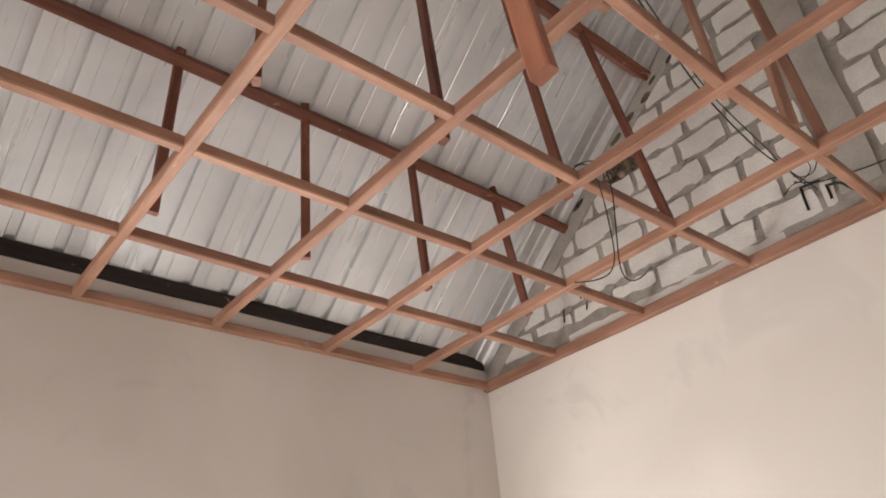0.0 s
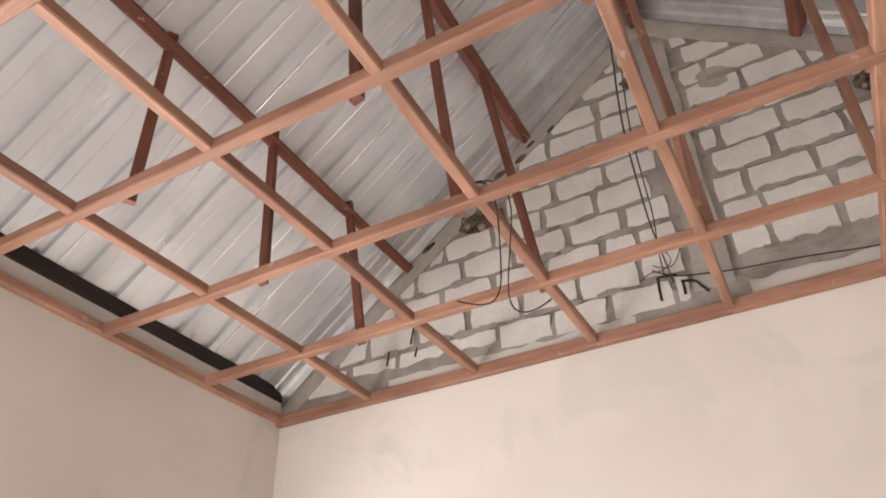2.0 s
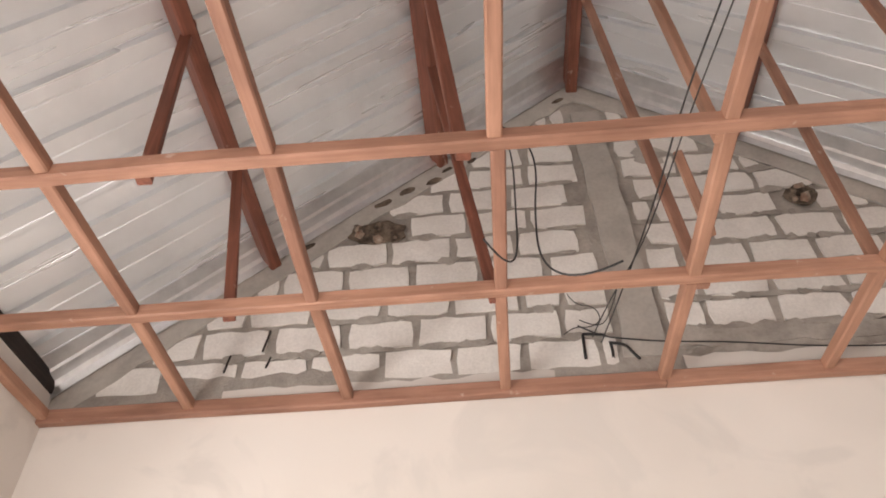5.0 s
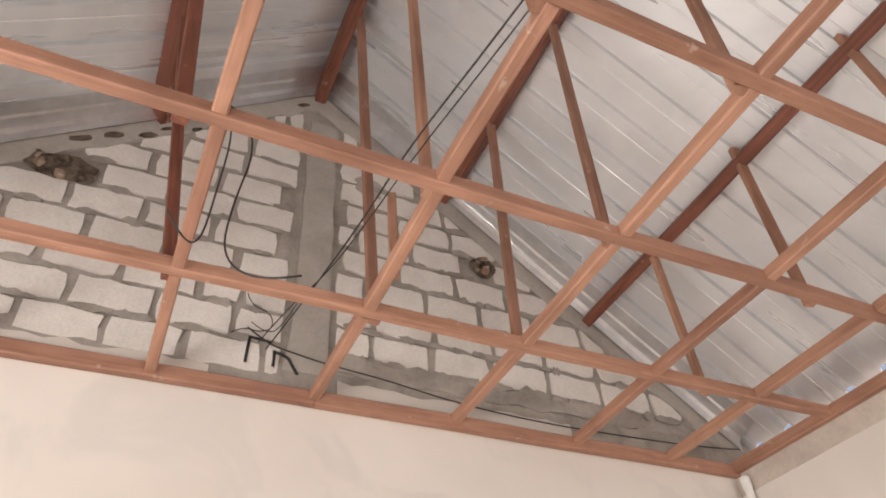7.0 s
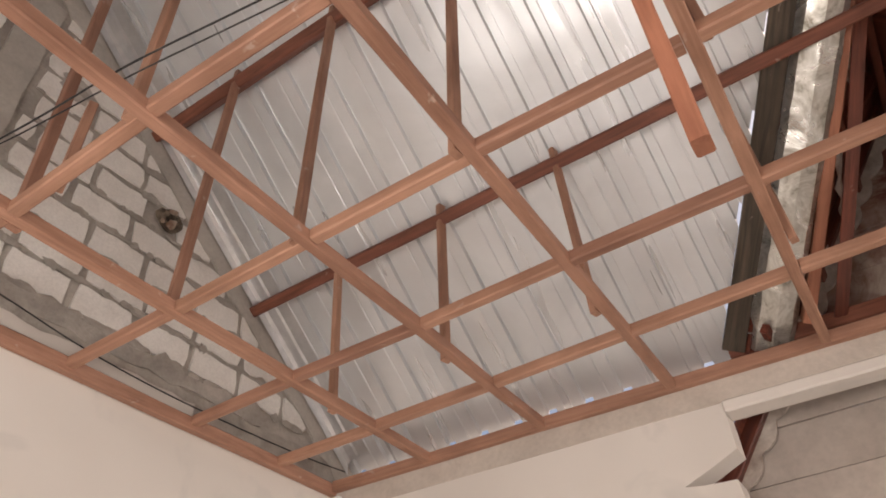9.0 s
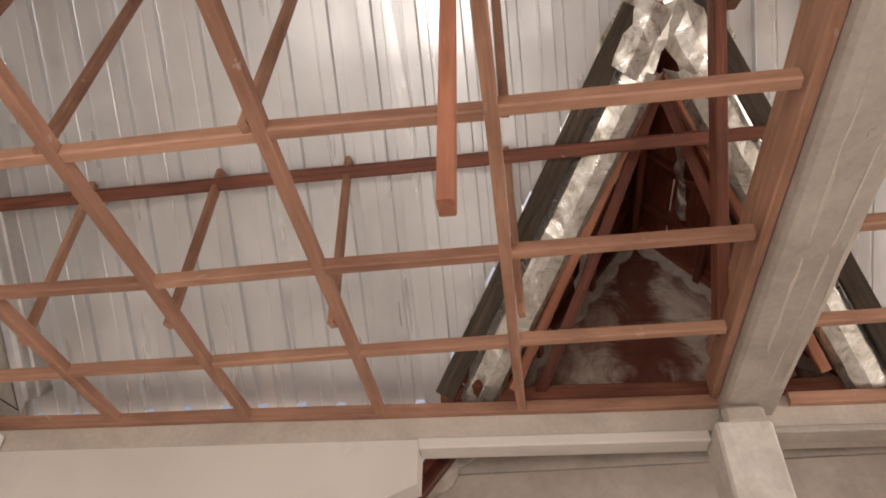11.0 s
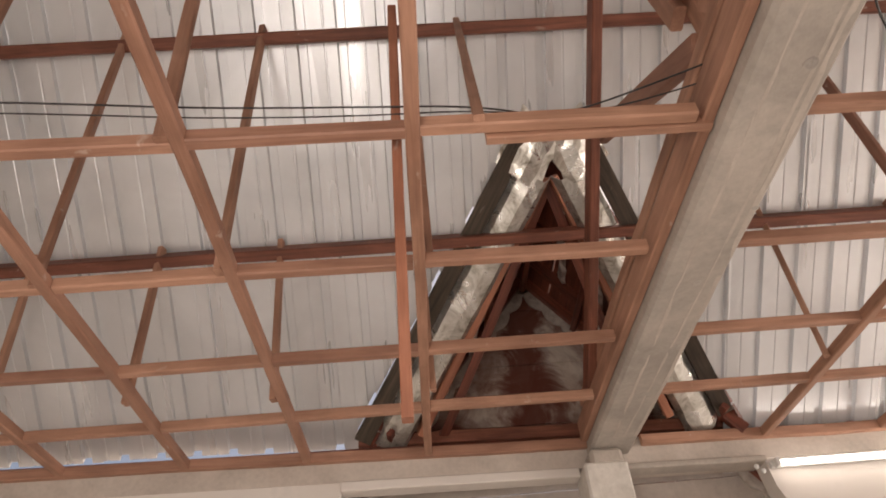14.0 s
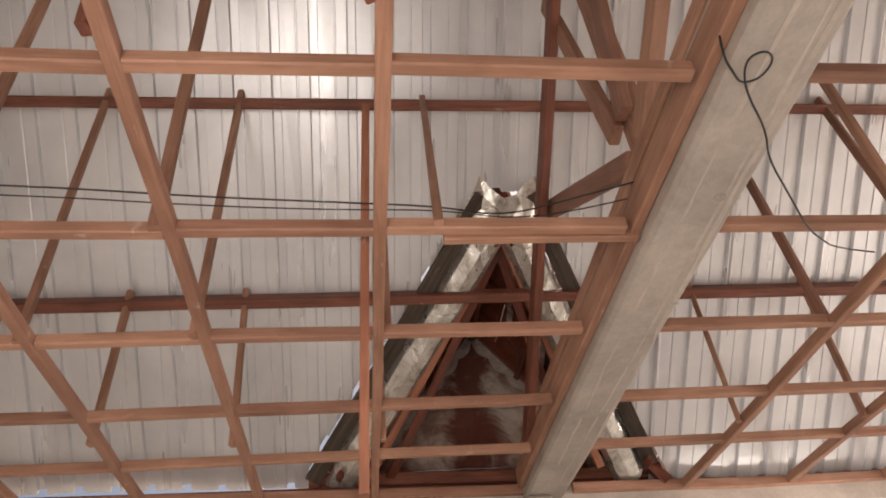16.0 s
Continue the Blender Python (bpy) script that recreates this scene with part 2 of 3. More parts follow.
# ---- plan ----
ZC = 2.862            # underside of the ceiling frame
EAST = 4.68          # face of the east wall
RIDGE_X, RIDGE_Z, FALL = 2.34, 4.97, 0.81
SOUTH = -9.5
COLS = [0.6, 1.2, 1.8, 2.4, 3.0, 3.59, 4.12]
ROWS_N = [-0.6, -1.2, -1.8, -2.42]
ROWS_S = [-4.25, -4.92, -5.55, -6.2, -6.85, -7.5, -8.15, -8.8]
BEAM_N, BEAM_S = -3.26, -3.49


BEND = -4.6          # south of this the east wall runs straight


def east(y, x=4.68):
    """The east wall stands a little askew: x on it, or beside it, at this y."""
    return x - 0.15 - 0.06 * max(y, BEND)


def askew(ob):
    """Sets a part built along x = EAST on the line of the east wall."""
    for v in ob.data.vertices:
        v.co.x += east(v.co.y, 0.0)
    return ob


def roof_z(x):
    return RIDGE_Z - FALL * abs(x - RIDGE_X)


# ---- floor and walls ----
# floor out of view, its colour raised to bounce light onto roof and gable
floor = part("floor", block(-0.2, EAST + 3.5, SOUTH - 0.2, 0.2, -0.1, 0), PALE_FLOOR)
tagged(floor, "unseen floor of the unfinished room, pale to bounce light upward", "floor", kind="structure")

ground = part("ground", block(-60, 60, -60, 60, -0.3, -0.12), MORTAR)
tagged(ground, "bare grey earth round the house", "ground", kind="structure")

wall_north = thing("wall_north", "gable wall, cream plaster below and bare white brick above", "wall", "structure")
part("plaster", block(-0.15, EAST + 0.15, 0.0, 0.15, 0, ZC + 0.04), PLASTER, wall_north, "cream skim-coated plaster")
gz = [(-0.15, ZC + 0.04), (EAST + 0.15, ZC + 0.04), (EAST + 0.15, roof_z(EAST + 0.15) - 0.02), (RIDGE_X, RIDGE_Z - 0.02), (-0.15, roof_z(-0.15) - 0.02)]
part("gable", slab([(x, 0.012, z) for x, z in gz], (0, 1, 0), 0.13), MORTAR, wall_north, "grey mortar bed of the gable")

wall_west = thing("wall_west", "plain cream skim-coated wall with an unseen opening assumed for a fill lamp", "wall", "structure")
# the opening is out of view, assumed for the west fill lamp
for y0, y1, z0, z1 in ((-1.0, 0.0, 0, ZC + 0.128), (-2.4, -1.0, 1.87, ZC + 0.128), (-2.4, -1.0, 0, 0.63), (SOUTH, -2.4, 0, ZC + 0.128)):
    part("plaster", block(-0.15, 0.0, y0, y1, z0, z1), PLASTER, wall_west)

wall_south = thing("wall_south", "unseen closing wall with a wide opening assumed for a fill lamp", "wall", "structure")
# closing wall out of view; its opening is added for the south fill lamp
for x0, x1, z0, z1 in ((-0.15, 1.2, 0, 2.95), (3.4, EAST + 0.15, 0, 2.95), (1.2, 3.4, 0, 0.95), (1.2, 3.4, 2.35, 2.95)):
    part("panel", block(x0, x1, SOUTH - 0.15, SOUTH, z0, z1), PLASTER, wall_south)
part("gable", slab([(-0.15, SOUTH - 0.02, 2.95), (EAST + 0.15, SOUTH - 0.02, 2.95), (EAST + 0.15, SOUTH - 0.02, roof_z(EAST + 0.15) - 0.02), (RIDGE_X, SOUTH - 0.02, RIDGE_Z - 0.02), (-0.15, SOUTH - 0.02, roof_z(-0.15) - 0.02)], (0, -1, 0), 0.13), BRICK, wall_south)

wall_east = thing("wall_east", "cream plastered wall, broken off beside a wide opening", "wall", "structure")
edge = [(0.0, 0.0), (0.0, 2.76), (-1.968, 2.76), (-1.965, 2.56), (-1.85, 2.51), (-1.73, 2.463), (-1.80, 2.452), (-1.93, 2.445), (-1.95, 2.2), (-1.94, 0.0)]
askew(part("plaster", slab([(EAST, y, z) for y, z in edge], (1, 0, 0), 0.13), PLASTER, wall_east))
for y0, y1 in ((SOUTH, BEND), (BEND, 0.0)):
    askew(part("ring_beam", block(EAST - 0.004, EAST + 0.2, y0, y1, 2.757, 2.91), CEMENT, wall_east, "pale cement-rendered ring beam"))
askew(part("lintel", block(EAST - 0.012, EAST + 0.1, -3.20, -1.966, 2.712, 2.762, 0.006), PLASTER, wall_east, "thin white plaster lip"))
askew(part("lintel", block(EAST - 0.02, EAST + 0.1, -4.22, -3.43, 2.735, 2.765, 0.006), CONCRETE, wall_east))
south_edge = [(BEND, 0.0), (SOUTH, 0.0), (SOUTH, 2.76), (BEND, 2.76), (-4.21, 2.76), (-4.23, 2.6), (-4.27, 2.5), (-4.3, 2.3), (-4.3, 0.0)]
askew(part("plaster", slab([(EAST + 0.002, y, z) for y, z in south_edge], (1, 0, 0), 0.13), PLASTER, wall_east, "pale painted plaster"))

column = askew(part("column", block(EAST - 0.13, EAST + 0.12, -3.43, -3.20, 0, 2.742, 0.012), WHITE))
tagged(column, "white plastered concrete column with a rough top", "column", kind="structure")
cap = askew(part("capital", block(EAST - 0.132, EAST + 0.05, -3.415, -3.24, 2.725, 2.815, 0.02), CONCRETE, column, "rough grey cement joint"))

beam = part("beam", block(-0.1, EAST + 0.1, BEAM_S, BEAM_N, 2.82, 3.06, 0.015), CONCRETE)
tagged(beam, "bare grey concrete beam spanning the room", "beam", kind="structure")

# seams left by the formwork boards along the beam
for y, w in ((-3.345, 0.006), (-3.42, 0.004), (-3.462, 0.008)):
    bm = block(0.0, 4.5, y - w, y + w, 2.8185, 2.822)
    bmesh.ops.subdivide_edges(bm, edges=[e for e in bm.edges if abs(e.verts[0].co.x - e.verts[1].co.x) > 1], cuts=40)
    for v in bm.verts:
        v.co.y += 0.012 * math.sin(v.co.x * 1.3 + y * 40) + random.uniform(-0.003, 0.003)
        v.co.z += random.uniform(0.0, 0.002)
    part("formwork_seam", bm, CEMENT, beam, "raised seam of a formwork board")

# ---- roof ----
APEX = (3.47, -3.13)          # head of the opening cut for the old roof
BASE_X, BASE_N, BASE_S = 4.70, -2.05, -4.08
HEAD_N, HEAD_S = -2.98, -3.28


def sheet_end(y):
    """How far down the east slope a sheet runs at this y."""
    if BASE_S < y < BASE_N:
        k = (y - HEAD_N) / (BASE_N - HEAD_N) if y > APEX[1] else (HEAD_S - y) / (HEAD_S - BASE_S)
        return APEX[0] + (BASE_X - APEX[0]) * max(0, k)
    return 4.74 - 0.021 * y if y > BASE_N else EAST + 0.4


PITCH, RIB = 0.19, 0.03


def rib_steps(y0, n):
    """The trapezoid profile across n ribs, starting at y0 and going south: (y, lift)."""
    out = []
    for i in range(n):
        a = y0 - i * PITCH
        out += [(a, 0), (a - 0.06, 0), (a - 0.063, 0.005), (a - 0.069, 0.005), (a - 0.072, 0), (a - 0.124, 0), (a - 0.13, RIB), (a - 0.168, RIB), (a - 0.174, 0)]
    out.append((y0 - n * PITCH - 0.04, 0))
    return out


def roof_sheet(parent, side, y0, n, lift):
    bm = bmesh.new()
    rows = []
    for y, r in rib_steps(y0, n):
        end = sheet_end(y) if side > 0 else -0.45
        line = []
        for k in range(7):
            x = RIDGE_X + (end - RIDGE_X) * k / 6
            sag = 0.003 * math.sin(9 * x + y0 * 5)
            line.append(bm.verts.new((x, y, roof_z(x) + r + lift + sag)))
        rows.append(line)
    for a, b in zip(rows, rows[1:]):
        for k in range(6):
            bm.faces.new((a[k], a[k + 1], b[k + 1], b[k]))
    ob = part("roof_sheet", bm, STEEL, parent)
    return ob


roof_west = thing("roof_west", "ribbed zinc-coated steel roof slope seen from below", "roof", "structure")
roof_east = thing("roof_east", "ribbed zinc-coated steel roof slope, cut for an old roof", "roof", "structure")
for parent, side in ((roof_west, -1), (roof_east, 1)):
    for i in range(13):
        roof_sheet(parent, side, 0.1 - i * 4 * PITCH, 4, 0.0025 * (i % 2))

roof_frame = thing("roof_frame", "dark red hardwood purlins and ridge beam under the sheets", "roof frame", "structure")
for x in (0.76, 1.54, 3.12, 3.91):
    s = 1 if x > RIDGE_X else -1
    n = Vector((s * FALL, 0, 1)).normalized()
    c = Vector((x, 0, roof_z(x))) - n * 0.057
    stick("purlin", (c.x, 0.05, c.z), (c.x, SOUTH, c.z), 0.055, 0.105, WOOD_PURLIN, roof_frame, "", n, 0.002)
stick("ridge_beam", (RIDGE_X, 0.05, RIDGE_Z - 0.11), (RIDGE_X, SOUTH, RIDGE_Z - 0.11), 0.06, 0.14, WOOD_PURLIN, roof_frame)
stick("wall_plate", (-0.02, 0, 3.032), (-0.02, SOUTH, 3.032), 0.05, 0.083, BLACK_WOOD, roof_frame, "dark stained wall plate")
for y0, y1 in ((0.0, BEND), (BEND, SOUTH)):
    stick("wall_plate", (east(y0) + 0.07, y0, 2.93), (east(y1) + 0.07, y1, 2.93), 0.06, 0.036, WOOD_OLD, roof_frame, "dark stained wall plate")

flashing = thing("flashing", "bright folded steel flashing along the gable", "flashing", "structure")
for s in (-1, 1):
    x1 = -0.2 if s < 0 else 4.64
    a, b = Vector((RIDGE_X + s * 0.02, -0.05, RIDGE_Z - 0.03)), Vector((x1, -0.05, roof_z(x1) - 0.012))
    n = Vector((s * FALL, 0, 1)).normalized()
    rows, bm = [], bmesh.new()
    for i in range(15):
        c = a.lerp(b, i / 14)
        w = random.uniform(-0.004, 0.004)
        rows.append([bm.verts.new((c.x, y, roof_z(c.x) + z + w)) for y, z in ((-0.15, -0.006), (-0.085, -0.01), (-0.075, -0.022), (-0.03, -0.03), (-0.014, -0.05), (-0.012, -0.105))])
    for r, q in zip(rows, rows[1:]):
        for k in range(5):
            bm.faces.new((r[k], r[k + 1], q[k + 1], q[k]))
    strip = part("strip", bm, BRIGHT, flashing)
    strip.modifiers.new("thickness", "SOLIDIFY").thickness = 0.002

# ---- ceiling frame ----
frame_ob = thing("ceiling_frame", "open grid of red-brown sawn battens without ceiling boards", "ceiling frame", "structure")


T, D = 0.04, 0.045
# ledgers along the walls
stick("ledger", (0.0, -T / 2, ZC + D / 2 - 0.006), (2.4, -T / 2, ZC + D / 2 - 0.006), T, D + 0.014, WOOD, frame_ob)
stick("ledger", (2.403, -T / 2, ZC + D / 2 - 0.006), (east(0), -T / 2, ZC + D / 2 - 0.01), T, D + 0.014, WOOD, frame_ob)
stick("ledger", (T / 2, -T, ZC + D / 2), (T / 2, -3.3, ZC + D / 2), T, D, WOOD, frame_ob)
stick("ledger", (east(0) - T / 2, -T, ZC + D / 2), (east(-3.26) - T / 2, -3.26, ZC + D / 2), T, 0.055, WOOD, frame_ob)
for y0, y1 in ((-3.56, BEND), (BEND, SOUTH)):
    stick("ledger", (east(y0) - T / 2, y0, ZC + D / 2), (east(y1) - T / 2, y1, ZC + D / 2), T, 0.055, WOOD, frame_ob)
stick("ledger", (T / 2, -3.56, ZC + D / 2), (T / 2, SOUTH, ZC + D / 2), T, D, WOOD, frame_ob)
stick("fascia_board", (T, BEAM_N + 0.02, 2.925), (EAST - T, BEAM_N + 0.02, 2.925), 0.036, 0.105, WOOD, frame_ob)
for y in ROWS_N + ROWS_S:
    stick("batten", (T, y, ZC + D / 2 + random.uniform(-0.004, 0.004)), (east(y) - T, y, ZC + D / 2), T, D + 0.006, WOOD, frame_ob)
ends = [-T] + ROWS_N + [BEAM_N + 0.04]
for x in COLS:
    for a, b in zip(ends, ends[1:]):
        e = random.uniform(-0.008, 0.008)
        stick("cross_batten", (x + e, a - T / 2 if a < -T else a, ZC + D / 2 + 0.003), (x - e * 0.5, b + T / 2, ZC + D / 2 + 0.003), T, D, WOOD, frame_ob)
    south = [BEAM_S] + ROWS_S + [SOUTH]
    for a, b in zip(south, south[1:]):
        stick("cross_batten", (x, a - 0.02, ZC + D / 2 + 0.003), (x, b + 0.02, ZC + D / 2 + 0.003), T, D, WOOD, frame_ob)

# hangers from the purlins and the ridge to the battens: purlin x, feet at the north rows, foot further south
for x, feet, foot in ((0.80, (0.91, 0.86, 0.81, 0.80), 0.78), (1.58, (1.78, 1.71, 1.70, 1.60), 1.70), (3.07, (3.0, 2.98, 2.96), 3.0), (3.86, (3.87, 3.83, 3.9), 3.88), (2.37, (2.44, 2.37, 2.37), 2.40)):
    for y, f in list(zip(ROWS_N, feet)) + [(q, foot) for q in ROWS_S]:
        dy = random.uniform(-0.02, 0.02)
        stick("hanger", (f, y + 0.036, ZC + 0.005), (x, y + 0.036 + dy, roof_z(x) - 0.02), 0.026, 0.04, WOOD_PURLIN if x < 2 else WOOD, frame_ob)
stick("hanger", (2.42, -0.80, ZC + 0.02), (2.43, -0.77, 3.27), 0.03, 0.045, WOOD, frame_ob, "short stub of batten")
stick("hanger", (2.38, -2.60, ZC + 0.01), (3.05, -2.68, 4.30), 0.03, 0.045, WOOD, frame_ob)
stick("splice", (2.437, -2.62, ZC + 0.03), (2.437, -3.25, ZC + 0.03), 0.03, 0.07, WOOD, frame_ob, "short batten nailed alongside")
stick("hanger", (3.0, -2.456, ZC + 0.01), (3.07, -2.45, roof_z(3.07) - 0.02), 0.026, 0.04, WOOD, frame_ob)
stick("hanger", (3.93, -2.456, ZC + 0.01), (3.88, -2.45, roof_z(3.88) - 0.02), 0.026, 0.04, WOOD, frame_ob)

# ---- truss over the beam ----
truss = thing("roof_truss", "red hardwood king-post truss above the concrete beam", "truss", "structure")
YT = BEAM_N - 0.07
stick("tie_beam", (0.1, YT + 0.045, 3.09), (EAST - 0.05, YT + 0.045, 3.09), 0.06, 0.06, WOOD, truss)
stick("king_post", (RIDGE_X, YT, 3.17), (RIDGE_X, YT, RIDGE_Z - 0.18), 0.06, 0.1, WOOD, truss, "", (1, 0, 0))
for s in (-1, 1):
    n = Vector((s * FALL, 0, 1)).normalized()
    a, b = Vector((RIDGE_X + s * 0.04, YT + 0.09, 4.35)), Vector((RIDGE_X + s * 1.98, YT + 0.09, 2.99))
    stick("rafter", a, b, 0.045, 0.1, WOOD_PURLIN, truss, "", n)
    stick("strut", (RIDGE_X + s * 0.06, YT + 0.03, 3.17), (RIDGE_X + s * 0.98, YT + 0.03, 3.78), 0.05, 0.09, WOOD, truss)
    stick("strut", (RIDGE_X + s * 0.05, YT + 0.06, 3.3), (RIDGE_X + s * 0.28, YT + 0.06, 4.5), 0.04, 0.08, WOOD, truss, "", (1, 0, 0))

plank = stick("hanging_plank", (2.56, -2.36, 2.12), (2.44, -2.385, 3.5), 0.028, 0.042, WOOD_RED, None, "", (1, 0, 0))
tagged(plank, "loose red hardwood plank hanging down through the ceiling grid", "plank")

# ---- valley gutters and the old roof behind the opening ----


def ribbon(name, p0, p1, inward, drop, profile, steps, crumple, material, parent, label=""):
    """A strip along p0-p1: profile gives (distance inward, height) across it."""
    bm = bmesh.new()
    rows = []
    p0, p1 = Vector(p0), Vector(p1)
    for i in range(steps + 1):
        c = p0.lerp(p1, i / steps)
        rows.append([bm.verts.new(c + Vector(inward) * d + Vector((0, 0, h - drop)) + Vector([random.uniform(-crumple, crumple) for _ in range(3)])) for d, h in profile])
    for r, q in zip(rows, rows[1:]):
        for k in range(len(profile) - 1):
            bm.faces.new((r[k], r[k + 1], q[k + 1], q[k]))
    ob = part(name, bm, material, parent, label)
    sol = ob.modifiers.new("thickness", "SOLIDIFY")
    sol.thickness = 0.003
    return ob


valley = thing("valley_gutter", "stained galvanised valley gutters with crumpled upper ends", "gutter", "structure")
for by, hy, s in ((BASE_N, HEAD_N, 1), (BASE_S, HEAD_S, -1)):
    top = Vector((APEX[0], hy, roof_z(APEX[0])))
    low = Vector((BASE_X + 0.02, by, roof_z(BASE_X + 0.02)))
    d = (low - top).normalized()
    n = Vector((FALL, 0, 1)).normalized()
    inward = d.cross(n).normalized() * (1 if d.cross(n).y * s < 0 else -1)
    stick("valley_board", top + inward * 0.03 - n * 0.05, low + inward * 0.03 - n * 0.05, 0.09, 0.03, WOOD_GREY, valley, "dark weathered valley board", n)
    ribbon("gutter", top + d * 0.16 + inward * 0.03, low + inward * 0.03, inward, 0.045, [(0.04, 0.01), (0.06, -0.025), (0.12, -0.045), (0.18, -0.04), (0.215, 0.0), (0.225, 0.02)], 26, 0.003, GUTTER, valley)
    ribbon("crumpled_end", top - d * 0.10, top + d * 0.2, inward, 0.075, [(-0.04, 0.035), (0.01, 0.0), (0.07, -0.03), (0.14, -0.025), (0.2, 0.01)], 5, 0.009, GUTTER, valley, "crumpled bright sheet end")
    tip = Vector((3.74, APEX[1] + s * 0.02, 3.93))
    foot = Vector((BASE_X, by - s * 0.34, roof_z(BASE_X) - 0.05))
    stick("valley_rafter", tip, foot, 0.045, 0.08, WOOD_RED, valley, "red hardwood valley rafter", n)
    stick("valley_board", tip + Vector((-0.12, s * 0.04, 0.06)), foot + Vector((0, s * 0.1, 0.02)), 0.05, 0.02, BLACK_WOOD, valley, "", n)
    stick("lining", tip + Vector((0.06, -s * 0.02, 0.0)), foot + Vector((0.06, -s * 0.12, 0.0)), 0.05, 0.01, WOOD_OLD, valley, "", n, 0.012)

old_house = thing("old_house", "old house gable of stained white boards under a dark roof", "house", "", "", (5.05, -3.13, 0))
OY, OZ, OF = -3.13, 4.22, 1.25
for s in (-1, 1):
    sn = Vector((0, s * OF, 1)).normalized()
    k = 0
    d = 0.0
    while d < 2.3:
        d2 = d + 0.16
        x0 = APEX[0] + 0.06 + 1.19 * d if d < 1.06 else EAST + 0.24
        bm = slab([(x0, OY + s * d, OZ - OF * d), (6.4, OY + s * d, OZ - OF * d), (6.4, OY + s * (d2 - 0.006), OZ - OF * (d2 - 0.006)), (x0 + (0.19 if d < 1.06 else 0), OY + s * (d2 - 0.006), OZ - OF * (d2 - 0.006))], sn, 0.018 + 0.006 * (k % 2))
        part("roof_board", bm, WOOD_OLD, old_house)
        d, k = d2, k + 1
    for x, deep in ((4.05, 0.42), (4.4, 0.72), (4.75, 1.02), (5.0, 1.3)):
        stick("rafter", (x, OY + s * 0.02, OZ - 0.05), (x, OY + s * deep, OZ - 0.04 - OF * deep), 0.05, 0.07, WOOD_OLD, old_house, "", sn)
    for d, x0 in ((0.28, 3.95), (0.6, 4.3), (0.9, 4.62)):
        stick("lath", (x0, OY + s * d, OZ - OF * d - 0.1), (5.04, OY + s * d, OZ - OF * d - 0.1), 0.04, 0.03, WOOD_OLD, old_house, "", sn)
stick("ridge_board", (3.7, OY, OZ - 0.07), (6.4, OY, OZ - 0.07), 0.04, 0.12, WOOD_OLD, old_house)

# weatherboards of the old gable, stepped under its slopes
z = 0.0
k = 0
while z < 4.0:
    h = 0.23 if z < 2.75 else 0.2
    top = min(z + h, 4.09)
    half0, half1 = min((4.13 - z) / 1.25, 2.6), min((4.13 - top) / 1.25, 2.6)
    bm = slab([(5.05, OY - half0, z + 0.004), (5.05, OY + half0, z + 0.004), (5.05, OY + half1, top - 0.002), (5.05, OY - half1, top - 0.002)], (1, 0, 0), 0.02)
    ob = part("board", bm, GREY_BOARD if top < 3.0 else OLD_WHITE, old_house)
    ob.location.x += 0.006 * (k % 2)
    z, k = z + h, k + 1


def bargeboard(s):
    """A board down the gable's edge with a scalloped lower rim."""
    pts_top, pts_low = [], []
    n = 88
    for i in range(n + 1):
        d = -0.05 + 2.25 * i / n
        y, zz = OY + s * d, 4.18 - 1.25 * d
        pts_top.append((5.02, y, zz + 0.02))
        lobe = 0.07 + 0.03 * abs(math.sin(i * math.pi / 4))
        pts_low.append((5.02, y - s * lobe * 0.7, zz - lobe * 0.7))
    bm = bmesh.new()
    a = [bm.verts.new(p) for p in pts_top]
    b = [bm.verts.new(p) for p in pts_low]
    for i in range(n):
        bm.faces.new((a[i], a[i + 1], b[i + 1], b[i]))
    r = bmesh.ops.extrude_face_region(bm, geom=bm.faces[:])
    for v in r["geom"]:
        if isinstance(v, bmesh.types.BMVert):
            v.co.x += 0.018
    return part("bargeboard", bm, OLD_TRIM, old_house, "white scalloped bargeboard")


bargeboard(1)
bargeboard(-1)
for s in (-1, 1):
    # added dark boards that stand for the dark gap outside the bargeboards
    for k in range(5):
        y0 = OY + s * (1.0 + 0.16 * k)
        part("eave_board", block(5.16, 5.18, min(y0, y0 + s * 0.155), max(y0, y0 + s * 0.155), 2.0, 2.95 - 0.19 * k, 0.003), WOOD_OLD, old_house, "added dark red board backing the dark gap")
    # loose torn strips of pale foil, added for the white highlights along the laths
    for d, x0, x1, wide in ((0.14, 3.95, 4.6, 0.05), (0.34, 4.0, 4.95, 0.06), (0.55, 4.3, 5.0, 0.05), (0.78, 4.55, 5.0, 0.07)):
        ribbon("foil_strip", (x0, OY + s * d * 0.7, OZ - OF * d - 0.02), (x1, OY + s * d * 1.1, OZ - OF * d - 0.16), (0.2, s * 0.7, -0.68), 0.0, [(0.0, 0.0), (wide * 0.5, -0.008), (wide, 0.004)], 14, 0.011, FOIL, old_house, "torn pale foil strip standing for a white highlight")
stick("plate", (east(BASE_N) + 0.1, BASE_N, 3.01), (east(BASE_S) + 0.1, BASE_S, 3.01), 0.05, 0.07, WOOD_PURLIN, roof_frame, "dark red timber plate")
stick("cross_beam", (5.0, OY - 1.1, 3.03), (5.0, OY + 1.1, 3.03), 0.04, 0.07, WOOD_OLD, old_house)

